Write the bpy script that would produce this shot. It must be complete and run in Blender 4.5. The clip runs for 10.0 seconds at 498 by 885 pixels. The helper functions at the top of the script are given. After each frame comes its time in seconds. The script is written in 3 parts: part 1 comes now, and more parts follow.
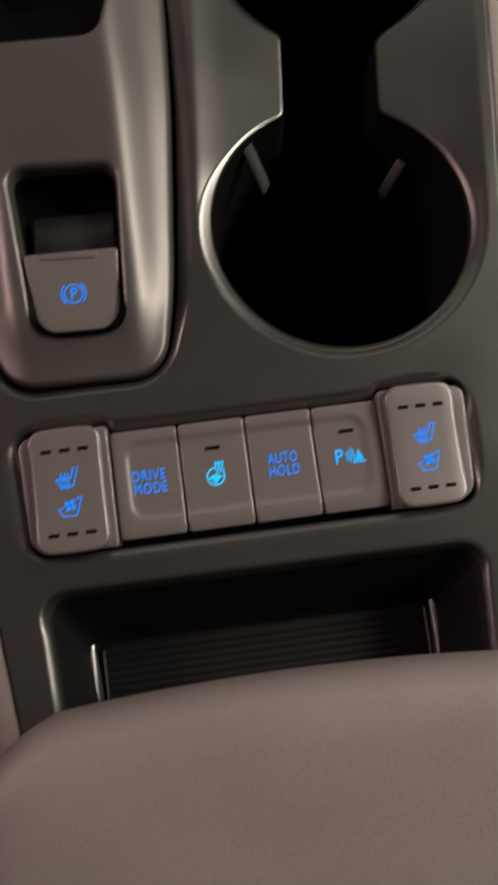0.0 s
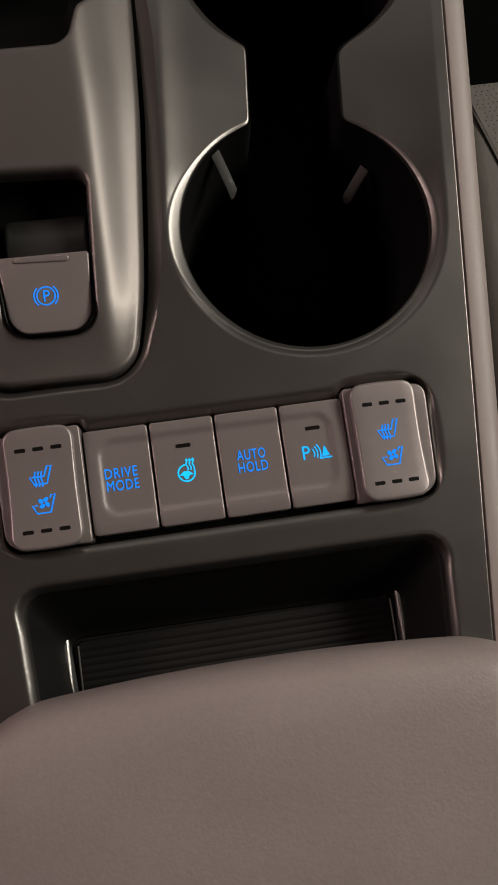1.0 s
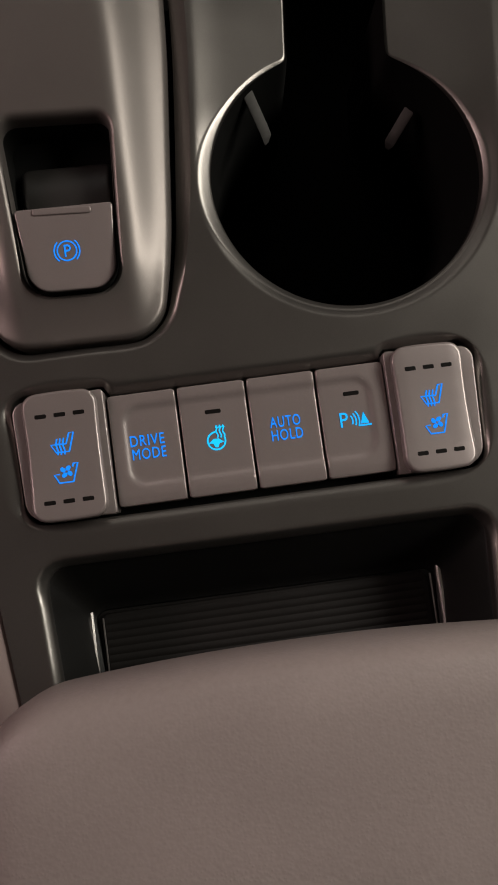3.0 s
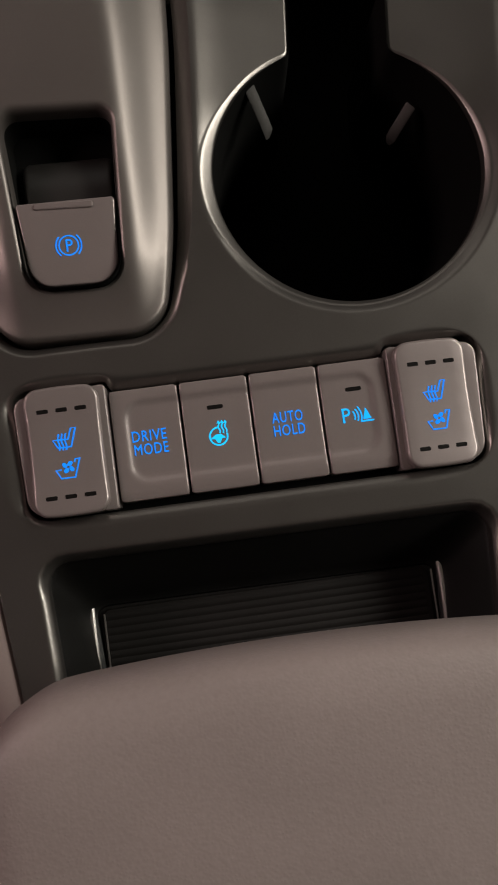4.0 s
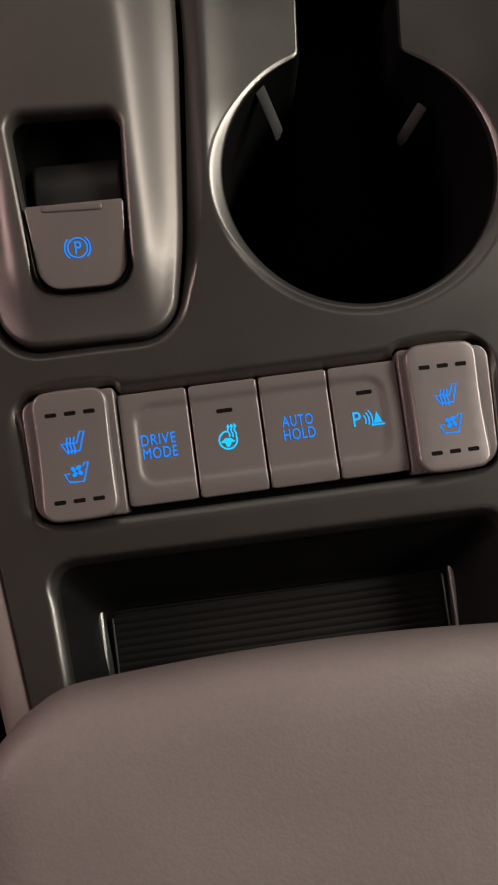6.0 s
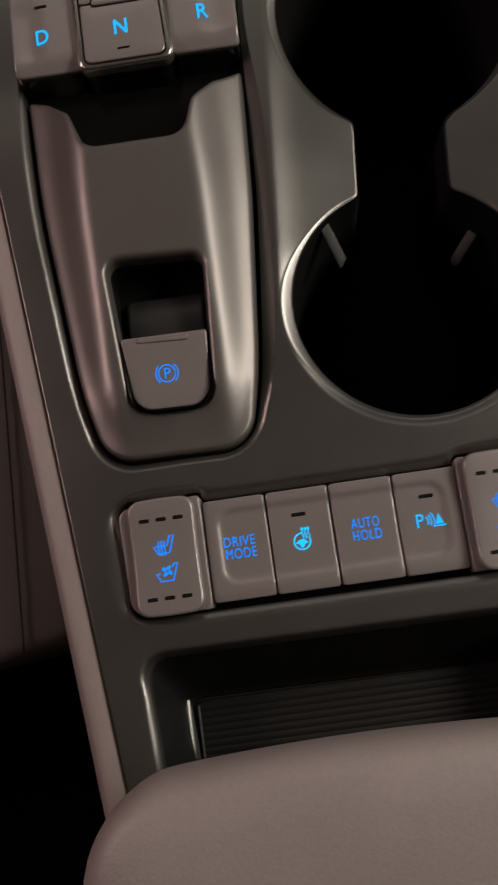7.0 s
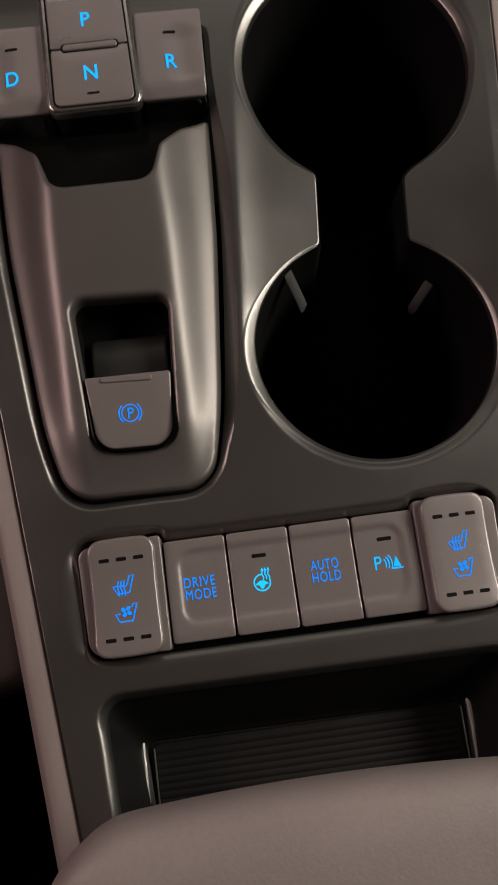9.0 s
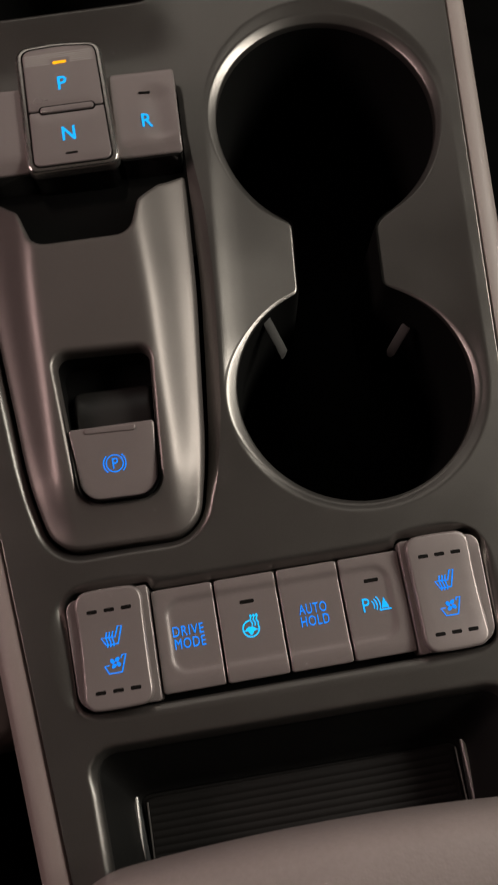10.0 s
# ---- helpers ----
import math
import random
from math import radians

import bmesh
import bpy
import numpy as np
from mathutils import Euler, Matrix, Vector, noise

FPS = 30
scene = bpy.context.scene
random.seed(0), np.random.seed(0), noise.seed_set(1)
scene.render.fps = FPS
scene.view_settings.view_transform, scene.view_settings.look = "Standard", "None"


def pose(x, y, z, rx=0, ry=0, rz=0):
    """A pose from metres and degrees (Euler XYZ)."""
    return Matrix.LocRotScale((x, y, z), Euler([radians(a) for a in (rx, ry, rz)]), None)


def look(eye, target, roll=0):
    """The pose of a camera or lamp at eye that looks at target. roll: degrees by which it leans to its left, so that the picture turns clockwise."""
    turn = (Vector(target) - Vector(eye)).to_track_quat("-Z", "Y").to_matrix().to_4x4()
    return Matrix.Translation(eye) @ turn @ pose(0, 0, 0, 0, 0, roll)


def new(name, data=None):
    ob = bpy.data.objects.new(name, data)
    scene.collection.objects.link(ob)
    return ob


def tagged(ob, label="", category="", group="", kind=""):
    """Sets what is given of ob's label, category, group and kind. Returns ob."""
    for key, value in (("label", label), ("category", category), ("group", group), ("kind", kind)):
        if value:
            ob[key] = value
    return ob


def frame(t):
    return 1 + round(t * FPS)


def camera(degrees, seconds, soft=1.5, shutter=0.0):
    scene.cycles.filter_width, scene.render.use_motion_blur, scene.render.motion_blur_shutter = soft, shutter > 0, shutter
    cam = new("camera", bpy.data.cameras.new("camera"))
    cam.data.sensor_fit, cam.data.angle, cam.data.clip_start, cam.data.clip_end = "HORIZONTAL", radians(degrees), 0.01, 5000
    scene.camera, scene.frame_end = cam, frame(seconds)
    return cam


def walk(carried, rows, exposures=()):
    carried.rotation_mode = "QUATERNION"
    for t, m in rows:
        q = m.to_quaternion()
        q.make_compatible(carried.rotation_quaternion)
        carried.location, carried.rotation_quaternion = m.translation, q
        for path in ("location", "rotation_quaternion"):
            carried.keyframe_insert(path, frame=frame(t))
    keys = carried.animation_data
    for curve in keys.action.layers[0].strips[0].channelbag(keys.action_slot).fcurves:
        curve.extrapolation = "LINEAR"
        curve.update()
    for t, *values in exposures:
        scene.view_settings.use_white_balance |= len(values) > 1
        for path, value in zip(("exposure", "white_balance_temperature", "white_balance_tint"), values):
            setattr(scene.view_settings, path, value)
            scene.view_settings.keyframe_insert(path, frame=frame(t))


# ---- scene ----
cam = camera(32.87, 10.0, soft=1.8, shutter=0.7)
# seconds, eye in centimetres, then yaw, pitch and roll in degrees
ROWS = [
    (0, 3.196, -4.413, 25.936, -16.835, -81.797, 9.388),
    (0.2, 3.478, -4.575, 25.993, -7.201, -82.917, 0.462),
    (0.5, 3.577, -4.848, 26.861, -20.676, -81.867, 12.230),
    (1, 3.264, -4.818, 26.663, -27.543, -80.945, 19.491),
    (1.5, 3.210, -4.765, 26.450, -31.484, -80.448, 23.265),
    (2, 3.066, -4.315, 25.731, -30.014, -81.963, 21.815),
    (2.5, 3.168, -4.107, 25.177, -25.587, -83.748, 17.470),
    (2.7, 3.228, -4.176, 25.125, -20.773, -84.219, 12.945),
    (3.8, 3.181, -4.069, 25.085, -22.002, -85.035, 14.448),
    (4, 2.952, -4.142, 25.061, -26.548, -84.672, 18.903),
    (4.5, 2.953, -4.000, 24.817, -31.750, -84.672, 24.138),
    (5, 2.934, -4.087, 24.696, -32.612, -84.576, 25.204),
    (5.2, 3.045, -3.965, 24.652, -31.381, -85.048, 24.053),
    (6.3, 2.933, -3.993, 25.196, -8.275, -84.300, 0.380),
    (6.4, 3.579, -4.313, 25.617, -0.030, -82.899, -8.600),
    (6.5, 4.316, -4.510, 26.758, 12.758, -80.897, -22.764),
    (6.6, 4.533, -4.141, 27.186, 23.283, -79.078, -34.058),
    (6.7, 4.363, -3.619, 27.234, 24.845, -78.618, -35.232),
    (7, 2.967, -3.356, 27.741, 12.309, -79.316, -20.506),
    (7.5, 2.890, -2.985, 27.973, 5.981, -79.091, -14.033),
    (8, 2.770, -3.154, 27.696, 0.984, -78.406, -8.082),
    (8.5, 2.496, -3.113, 27.684, -4.998, -78.064, -2.242),
    (9, 2.500, -3.234, 28.037, -7.510, -77.402, -0.100),
    (9.5, 2.659, -3.439, 28.555, -7.581, -75.921, -0.660),
    (10, 2.738, -3.295, 28.286, -9.972, -74.344, 0.432),
]
walk(cam, [(t, pose(x / 100, y / 100, z / 100, 90 + pitch, 0, yaw) @ pose(0, 0, 0, 0, 0, roll)) for t, x, y, z, yaw, pitch, roll in ROWS])

# ---- light: lamps just inside the side windows at night, and an added front fill ----
world = bpy.data.worlds.new("night")
scene.world = world
world.use_nodes = True
world.node_tree.nodes["Background"].inputs[0].default_value = (0.9, 0.8, 0.75, 1)
world.node_tree.nodes["Background"].inputs[1].default_value = 0.006


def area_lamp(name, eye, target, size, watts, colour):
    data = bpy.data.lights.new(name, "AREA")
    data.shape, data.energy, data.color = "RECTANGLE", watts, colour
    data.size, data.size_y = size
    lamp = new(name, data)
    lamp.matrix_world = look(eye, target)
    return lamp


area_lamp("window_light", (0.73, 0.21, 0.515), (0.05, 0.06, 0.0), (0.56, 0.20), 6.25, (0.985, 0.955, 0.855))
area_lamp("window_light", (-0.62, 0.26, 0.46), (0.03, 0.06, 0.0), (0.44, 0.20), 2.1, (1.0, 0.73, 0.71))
# added fill from ahead, to brighten the forward part of the panel
area_lamp("front_fill_light", (0.05, 0.98, 0.78), (0.02, 0.12, 0.0), (0.90, 0.30), 0.55, (1.0, 0.95, 0.86))

# ---- helpers for shapes: plans in centimetres, meshes in metres ----
CM = 0.01
BASE = {}


def thing(name, x, y, z, label, category, group="", kind=""):
    ob = new(name)
    ob.empty_display_size = 0.01
    ob.location = (x * CM, y * CM, z * CM)
    BASE[ob] = Vector((x, y, z))
    return tagged(ob, label, category, group, kind)


def part(name, bm, material, parent=None, label="", angle=35, kind=""):
    """One mesh under a thing or a part, from a bmesh in centimetres of the world."""
    base = BASE.get(parent, Vector((0, 0, 0)))
    bmesh.ops.remove_doubles(bm, verts=bm.verts, dist=0.0004)
    bmesh.ops.translate(bm, verts=bm.verts, vec=-base)
    bmesh.ops.scale(bm, verts=bm.verts, vec=(CM, CM, CM))
    mesh = bpy.data.meshes.new(name)
    bm.to_mesh(mesh)
    bm.free()
    for p in mesh.polygons:
        p.use_smooth = True
    mesh.set_sharp_from_angle(angle=radians(angle))
    mesh.materials.append(material)
    ob = new(name, mesh)
    ob.parent = parent
    BASE[ob] = base
    return tagged(ob, label, kind=kind)


def smooth(t):
    t = min(max(t, 0.0), 1.0)
    return t * t * (3 - 2 * t)


def dome(t):
    t = min(max(t, 0.0), 1.0)
    return 1 - (1 - t) ** 2


def round_poly(corners, n=7):
    """A closed plan from corners (x, y, radius), counterclockwise."""
    pts = []
    for i, (x, y, r) in enumerate(corners):
        p, a, b = Vector((x, y)), Vector(corners[i - 1][:2]), Vector(corners[(i + 1) % len(corners)][:2])
        if r <= 0:
            pts.append(p)
            continue
        u, v = (a - p).normalized(), (b - p).normalized()
        half = u.angle(v) / 2
        back = min(r / math.tan(half), 0.48 * (a - p).length, 0.48 * (b - p).length)
        r = back * math.tan(half)
        mid = p + (u + v).normalized() * (r / math.sin(half))
        s, e = p + u * back - mid, p + v * back - mid
        sweep = s.angle_signed(e)
        for k in range(n + 1):
            q = s.copy()
            q.rotate(Matrix.Rotation(-sweep * k / n, 2))
            pts.append(mid + q)
    return pts


def resample(pts, step):
    """The same closed plan with its points at even steps."""
    ring = [*pts, pts[0]]
    acc = [0.0]
    for a, b in zip(ring, ring[1:]):
        acc.append(acc[-1] + (b - a).length)
    count, out, k = max(8, round(acc[-1] / step)), [], 0
    for i in range(count):
        d = acc[-1] * i / count
        while acc[k + 1] < d:
            k += 1
        f = (d - acc[k]) / max(acc[k + 1] - acc[k], 1e-9)
        out.append(ring[k].lerp(ring[k + 1], f))
    return out


def offset(pts, by):
    """A counterclockwise plan moved outwards; by: one number or one for each point."""
    out, n = [], len(pts)
    for i, p in enumerate(pts):
        a, b = (p - pts[i - 1]), (pts[(i + 1) % n] - p)
        na, nb = Vector((a.y, -a.x)).normalized(), Vector((b.y, -b.x)).normalized()
        m = (na + nb).normalized()
        d = by[i] if isinstance(by, list) else by
        out.append(p + m * (d / max(m.dot(na), 0.5)))
    return out


def inside(p, poly):
    hit, j = False, len(poly) - 1
    for i in range(len(poly)):
        a, b = poly[i], poly[j]
        if (a.y > p.y) != (b.y > p.y) and p.x < (b.x - a.x) * (p.y - a.y) / (b.y - a.y) + a.x:
            hit = not hit
        j = i
    return hit


def loft(bm, rings, closed=True):
    """Quads between rings of 3D points of equal count."""
    rows = [[bm.verts.new(p) for p in ring] for ring in rings]
    for a, b in zip(rows, rows[1:]):
        n = len(a)
        for i in range(n if closed else n - 1):
            j = (i + 1) % n
            bm.faces.new((a[i], a[j], b[j], b[i]))
    return rows


def fill(bm, outer, holes, height, step, lines=()):
    """A sheet over a plan with holes, at the height of a function of x and y."""
    from mathutils.geometry import delaunay_2d_cdt
    pts, edges = [], []
    for loop in (outer, *holes):
        k = len(pts)
        pts += [Vector(p) for p in loop]
        edges += [(k + i, k + (i + 1) % len(loop)) for i in range(len(loop))]
    for line in lines:
        k = len(pts)
        pts += line
        edges += [(k + i, k + i + 1) for i in range(len(line) - 1)]
    bounds = [np.array([tuple(p) for p in loop]) for loop in (outer, *holes)]
    x0, x1 = min(p.x for p in outer), max(p.x for p in outer)
    y0, y1 = min(p.y for p in outer), max(p.y for p in outer)
    for i in range(1, int((x1 - x0) / step)):
        for j in range(1, int((y1 - y0) / step)):
            p = Vector((x0 + (i + 0.5 * (j % 2)) * step, y0 + j * step))
            if inside(p, outer) and not any(inside(p, h) for h in holes) and min(gap_to(b, p.x, p.y) for b in bounds) > 0.4 * step:
                pts.append(p)
    vs, _, fs, *_ = delaunay_2d_cdt(pts, edges, [], 0, 1e-5)
    made = [bm.verts.new((v.x, v.y, height(v.x, v.y))) for v in vs]
    for f in fs:
        c = sum((vs[i] for i in f), Vector((0, 0))) / len(f)
        u, v, w = vs[f[1]] - vs[f[0]], vs[f[2]] - vs[f[1]], vs[f[0]] - vs[f[2]]
        if abs(u.cross(v)) < 1e-3 * max(u.length, v.length, w.length) ** 2:
            continue
        if inside(c, outer) and not any(inside(c, h) for h in holes):
            bm.faces.new([made[i] for i in f])


def at(pts, z):
    return [(p.x, p.y, z(p.x, p.y) if callable(z) else z) for p in pts]


def pad(plan, z0, top, bevel, step=0.4, n=4, bm=None):
    """A solid cushion or key: walls from z0, a rounded edge, and a top at the height of a function."""
    bm = bm or bmesh.new()
    top = top if callable(top) else (lambda x, y, z=top: z)
    rings = [at(plan, z0)]
    for k in range(n + 1):
        a = math.pi / 2 * k / n
        ring = offset(plan, -bevel * (1 - math.cos(a)))
        rings.append([(p.x, p.y, top(p.x, p.y) - bevel * (1 - math.sin(a))) for p in ring])
    loft(bm, rings)
    fill(bm, ring, [], top, step)
    fill(bm, plan, [], lambda x, y: z0, 50)
    return bm


def sheet(nu, nv, f):
    bm = bmesh.new()
    rows = [[bm.verts.new(f(i / nu, j / nv)) for i in range(nu + 1)] for j in range(nv + 1)]
    for a, b in zip(rows, rows[1:]):
        for i in range(nu):
            bm.faces.new((a[i], a[i + 1], b[i + 1], b[i]))
    return bm


def tube(path, radius, sides=8, closed=True):
    """A round bead along a path of 3D points."""
    bm, rings, n = bmesh.new(), [], len(path)
    path = [Vector(p) for p in path]
    for i, p in enumerate(path):
        a, b = (path[i - 1], path[(i + 1) % n]) if closed else (path[max(i - 1, 0)], path[min(i + 1, n - 1)])
        d = (b - a).normalized()
        side = d.cross((0, 0, 1)).normalized()
        up = side.cross(d)
        rings.append([p + radius * (math.cos(t) * side + math.sin(t) * up) for t in (2 * math.pi * k / sides for k in range(sides))])
    if closed:
        rings.append(rings[0])
    rows = loft(bm, rings)
    if not closed:
        bm.faces.new(rows[0][::-1]), bm.faces.new(rows[-1])
    return bm


# ---- materials ----
def material(name, colour, rough, metal=0.0, grain=0.0, grain_size=900.0, spread=0.12, coat=0.0):
    """A surface with two scales of variation: a fine grain in relief and faint wear in colour and gloss."""
    m = bpy.data.materials.new(name)
    m.use_nodes = True
    nodes, link = m.node_tree.nodes, m.node_tree.links.new
    b = nodes["Principled BSDF"]
    place = nodes.new("ShaderNodeTexCoord")
    wear = nodes.new("ShaderNodeTexNoise")
    wear.inputs["Scale"].default_value, wear.inputs["Detail"].default_value = 38.0, 5.0
    link(place.outputs["Object"], wear.inputs["Vector"])
    fine = nodes.new("ShaderNodeTexNoise")
    fine.inputs["Scale"].default_value, fine.inputs["Detail"].default_value = grain_size, 3.0
    link(place.outputs["Object"], fine.inputs["Vector"])
    both = nodes.new("ShaderNodeMath")
    both.operation = "ADD"
    link(wear.outputs["Fac"], both.inputs[0]), link(fine.outputs["Fac"], both.inputs[1])
    tone = nodes.new("ShaderNodeMapRange")
    tone.inputs[1].default_value, tone.inputs[2].default_value = 0.6, 1.4
    tone.inputs[3].default_value, tone.inputs[4].default_value = 1 - spread, 1 + spread
    link(both.outputs[0], tone.inputs[0])
    mix = nodes.new("ShaderNodeVectorMath")
    mix.operation = "SCALE"
    mix.inputs[0].default_value = colour
    link(tone.outputs[0], mix.inputs["Scale"])
    link(mix.outputs[0], b.inputs["Base Color"])
    gloss = nodes.new("ShaderNodeMapRange")
    gloss.inputs[1].default_value, gloss.inputs[2].default_value = 0.3, 0.7
    gloss.inputs[3].default_value, gloss.inputs[4].default_value = rough - 0.02, rough + 0.02
    link(wear.outputs["Fac"], gloss.inputs[0]), link(gloss.outputs[0], b.inputs["Roughness"])
    b.inputs["Metallic"].default_value, b.inputs["Coat Weight"].default_value = metal, coat
    if grain:
        bump = nodes.new("ShaderNodeBump")
        bump.inputs["Strength"].default_value, bump.inputs["Distance"].default_value = grain, 0.0002
        link(fine.outputs["Fac"], bump.inputs["Height"]), link(bump.outputs[0], b.inputs["Normal"])
    return m


def leather(name, colour, rough, cell=520.0, depth=0.35):
    """Embossed artificial leather: small rounded cells, fine creases and a faint unevenness."""
    m = material(name, colour, rough, 0, 0, 700, 0.08)
    nodes, link = m.node_tree.nodes, m.node_tree.links.new
    place = next(n for n in nodes if n.type == "TEX_COORD")
    cells = nodes.new("ShaderNodeTexVoronoi")
    cells.feature = "SMOOTH_F1"
    cells.inputs["Scale"].default_value = cell
    warp = nodes.new("ShaderNodeTexNoise")
    warp.inputs["Scale"].default_value = 220.0
    add = nodes.new("ShaderNodeVectorMath")
    add.operation = "MULTIPLY_ADD"
    add.inputs[1].default_value = (0.0008, 0.0008, 0.0008)
    link(place.outputs["Object"], warp.inputs["Vector"])
    link(warp.outputs["Color"], add.inputs[0]), link(place.outputs["Object"], add.inputs[2])
    link(add.outputs[0], cells.inputs["Vector"])
    bump = nodes.new("ShaderNodeBump")
    bump.inputs["Strength"].default_value, bump.inputs["Distance"].default_value = depth, 0.0003
    bump.invert = True
    link(cells.outputs["Distance"], bump.inputs["Height"])
    link(bump.outputs[0], nodes["Principled BSDF"].inputs["Normal"])
    return m


def glow(name, colour, strength):
    m = bpy.data.materials.new(name)
    m.use_nodes = True
    b = m.node_tree.nodes["Principled BSDF"]
    b.inputs["Base Color"].default_value, b.inputs["Specular IOR Level"].default_value = (0, 0, 0, 1), 0.0
    b.inputs["Emission Color"].default_value, b.inputs["Emission Strength"].default_value = (*colour, 1), strength
    return m


PANEL = material("grey_satin_paint", (0.184, 0.169, 0.157), 0.31, 0.86, 0.08, 2200, 0.06)
SATIN = material("taupe_satin_paint", (0.268, 0.225, 0.217), 0.29, 0.35, 0.08, 2600, 0.05)
BEZEL = material("bronze_grey_satin_paint", (0.172, 0.150, 0.139), 0.40, 0.64, 0.05, 2600, 0.05)
BLACK = material("black_moulded_plastic", (0.007, 0.0065, 0.006), 0.38, 0.0, 0.2, 1500)
GLOSS = material("gloss_black_plastic", (0.004, 0.004, 0.004), 0.14, 0.0, 0.0)
FRAME = material("satin_metal", (0.52, 0.48, 0.45), 0.22, 0.95, 0.0)
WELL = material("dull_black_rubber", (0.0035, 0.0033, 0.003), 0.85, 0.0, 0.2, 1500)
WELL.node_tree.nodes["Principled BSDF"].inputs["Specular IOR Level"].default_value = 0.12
# bright metal that paints the highlights on the dark tray floor edges
SHEEN = material("highlight_metal", (0.50, 0.47, 0.44), 0.30, 0.9)
TAB = material("grey_rubber", (0.088, 0.083, 0.079), 0.5)
SCOOP = material("black_soft_plastic", (0.016, 0.0145, 0.0135), 0.42, 0.0, 0.2, 1500)
RUBBER = material("black_ribbed_rubber", (0.0082, 0.0066, 0.0058), 0.60, 0.0, 0.3, 1500)
RUBBER.node_tree.nodes["Principled BSDF"].inputs["Specular IOR Level"].default_value = 0.28
BEIGE = material("beige_moulded_plastic", (0.276, 0.224, 0.207), 0.50, 0.0, 0.15, 1700, 0.05)
LEATHER = leather("taupe_leather", (0.276, 0.226, 0.214), 0.50, 1300, 0.20)
SEAT = leather("grey_seat_leather", (0.085, 0.071, 0.062), 0.6, 380, 0.4)
DARK = material("dark_slot", (0.006, 0.005, 0.0045), 0.7)
DARK.node_tree.nodes["Principled BSDF"].inputs["Specular IOR Level"].default_value = 0.1
CARPET = material("black_carpet", (0.0035, 0.0035, 0.0035), 0.95, 0.0, 0.6, 900, 0.3)
CARPET.node_tree.nodes["Principled BSDF"].inputs["Specular IOR Level"].default_value = 0.0
PRINT = material("pale_print", (0.50, 0.46, 0.43), 0.5)
GLASS = material("window_glass", (0.9, 0.9, 0.9), 0.04)
GLASS.node_tree.nodes["Principled BSDF"].inputs["Transmission Weight"].default_value = 1.0
LINER = material("headliner_cloth", (0.25, 0.23, 0.21), 0.9, 0.0, 0.3, 1200)
BLUE = glow("blue_backlight", (0.010, 0.245, 1.0), 1.15)
CYAN = glow("cyan_backlight", (0.012, 0.52, 1.0), 1.3)
AZURE = glow("azure_backlight", (0.012, 0.42, 1.0), 1.25)
AMBER = glow("amber_backlight", (1.0, 0.42, 0.01), 1.3)


# ---- the plan of the console ----
def left_seam(y):
    return -4.42 - 0.113 * y


def right_seam(y):
    return 12.80 + 0.105 * y


FRONT, REAR = 34.0, -14.0


def arc(cx, cy, r, a0, a1, n):
    return [Vector((cx + r * math.cos(radians(a0 + (a1 - a0) * k / n)), cy + r * math.sin(radians(a0 + (a1 - a0) * k / n)))) for k in range(n + 1)]


def gap_to(poly, x, y):
    """The distance from a place to a closed plan, given as an array."""
    a, b = poly, np.roll(poly, -1, 0)
    ab, ap = b - a, np.array((x, y)) - a
    t = np.clip((ap * ab).sum(1) / (ab * ab).sum(1), 0, 1)[:, None]
    return float(np.sqrt(((ap - t * ab) ** 2).sum(1).min()))


# the long rounded hollow that holds both cup holders
HOLLOW = arc(8.24, 6.12, 4.80, 184, 356, 40) + [Vector((9.33 + 4.85 * math.cos(radians(a)), 17.4 + 5.3 * math.sin(radians(a)))) for a in range(0, 184, 5)]
HOLLOW = resample(HOLLOW, 0.14)
for _ in range(40):
    HOLLOW = [(HOLLOW[i - 1] + 2 * p + HOLLOW[(i + 1) % len(HOLLOW)]) / 4 for i, p in enumerate(HOLLOW)]
HOLLOW_LINE = np.array([(p.x, p.y) for p in HOLLOW])


def panel_height(x, y):
    """The top panel: level, with a hollow that falls from a crisp edge towards the cup holders."""
    z = 0.06
    if 3.2 < x < 14.6 and 1 < y < 23 and inside(Vector((x, y)), HOLLOW):
        d = math.hypot(gap_to(HOLLOW_LINE, x, y), 0.12) - 0.12
        z -= (0.075 + 0.09 * smooth((9 - y) / 3)) * dome(d / 1.1) + 0.56 * (0.25 * dome(d / 3.2) + 0.27 * d) + 0.12 * d * smooth((8.5 - y) / 3)
    z += 0.20 * (max(y - 20.9, 0) ** 2 / (max(y - 20.9, 0) + 0.6)) * smooth((5.0 - x) / 2.5)
    z -= 0.14 * smooth((3.7 - x) / 0.9) * smooth((22.9 - y) / 0.8) * smooth((y - 13) / 4)
    return z


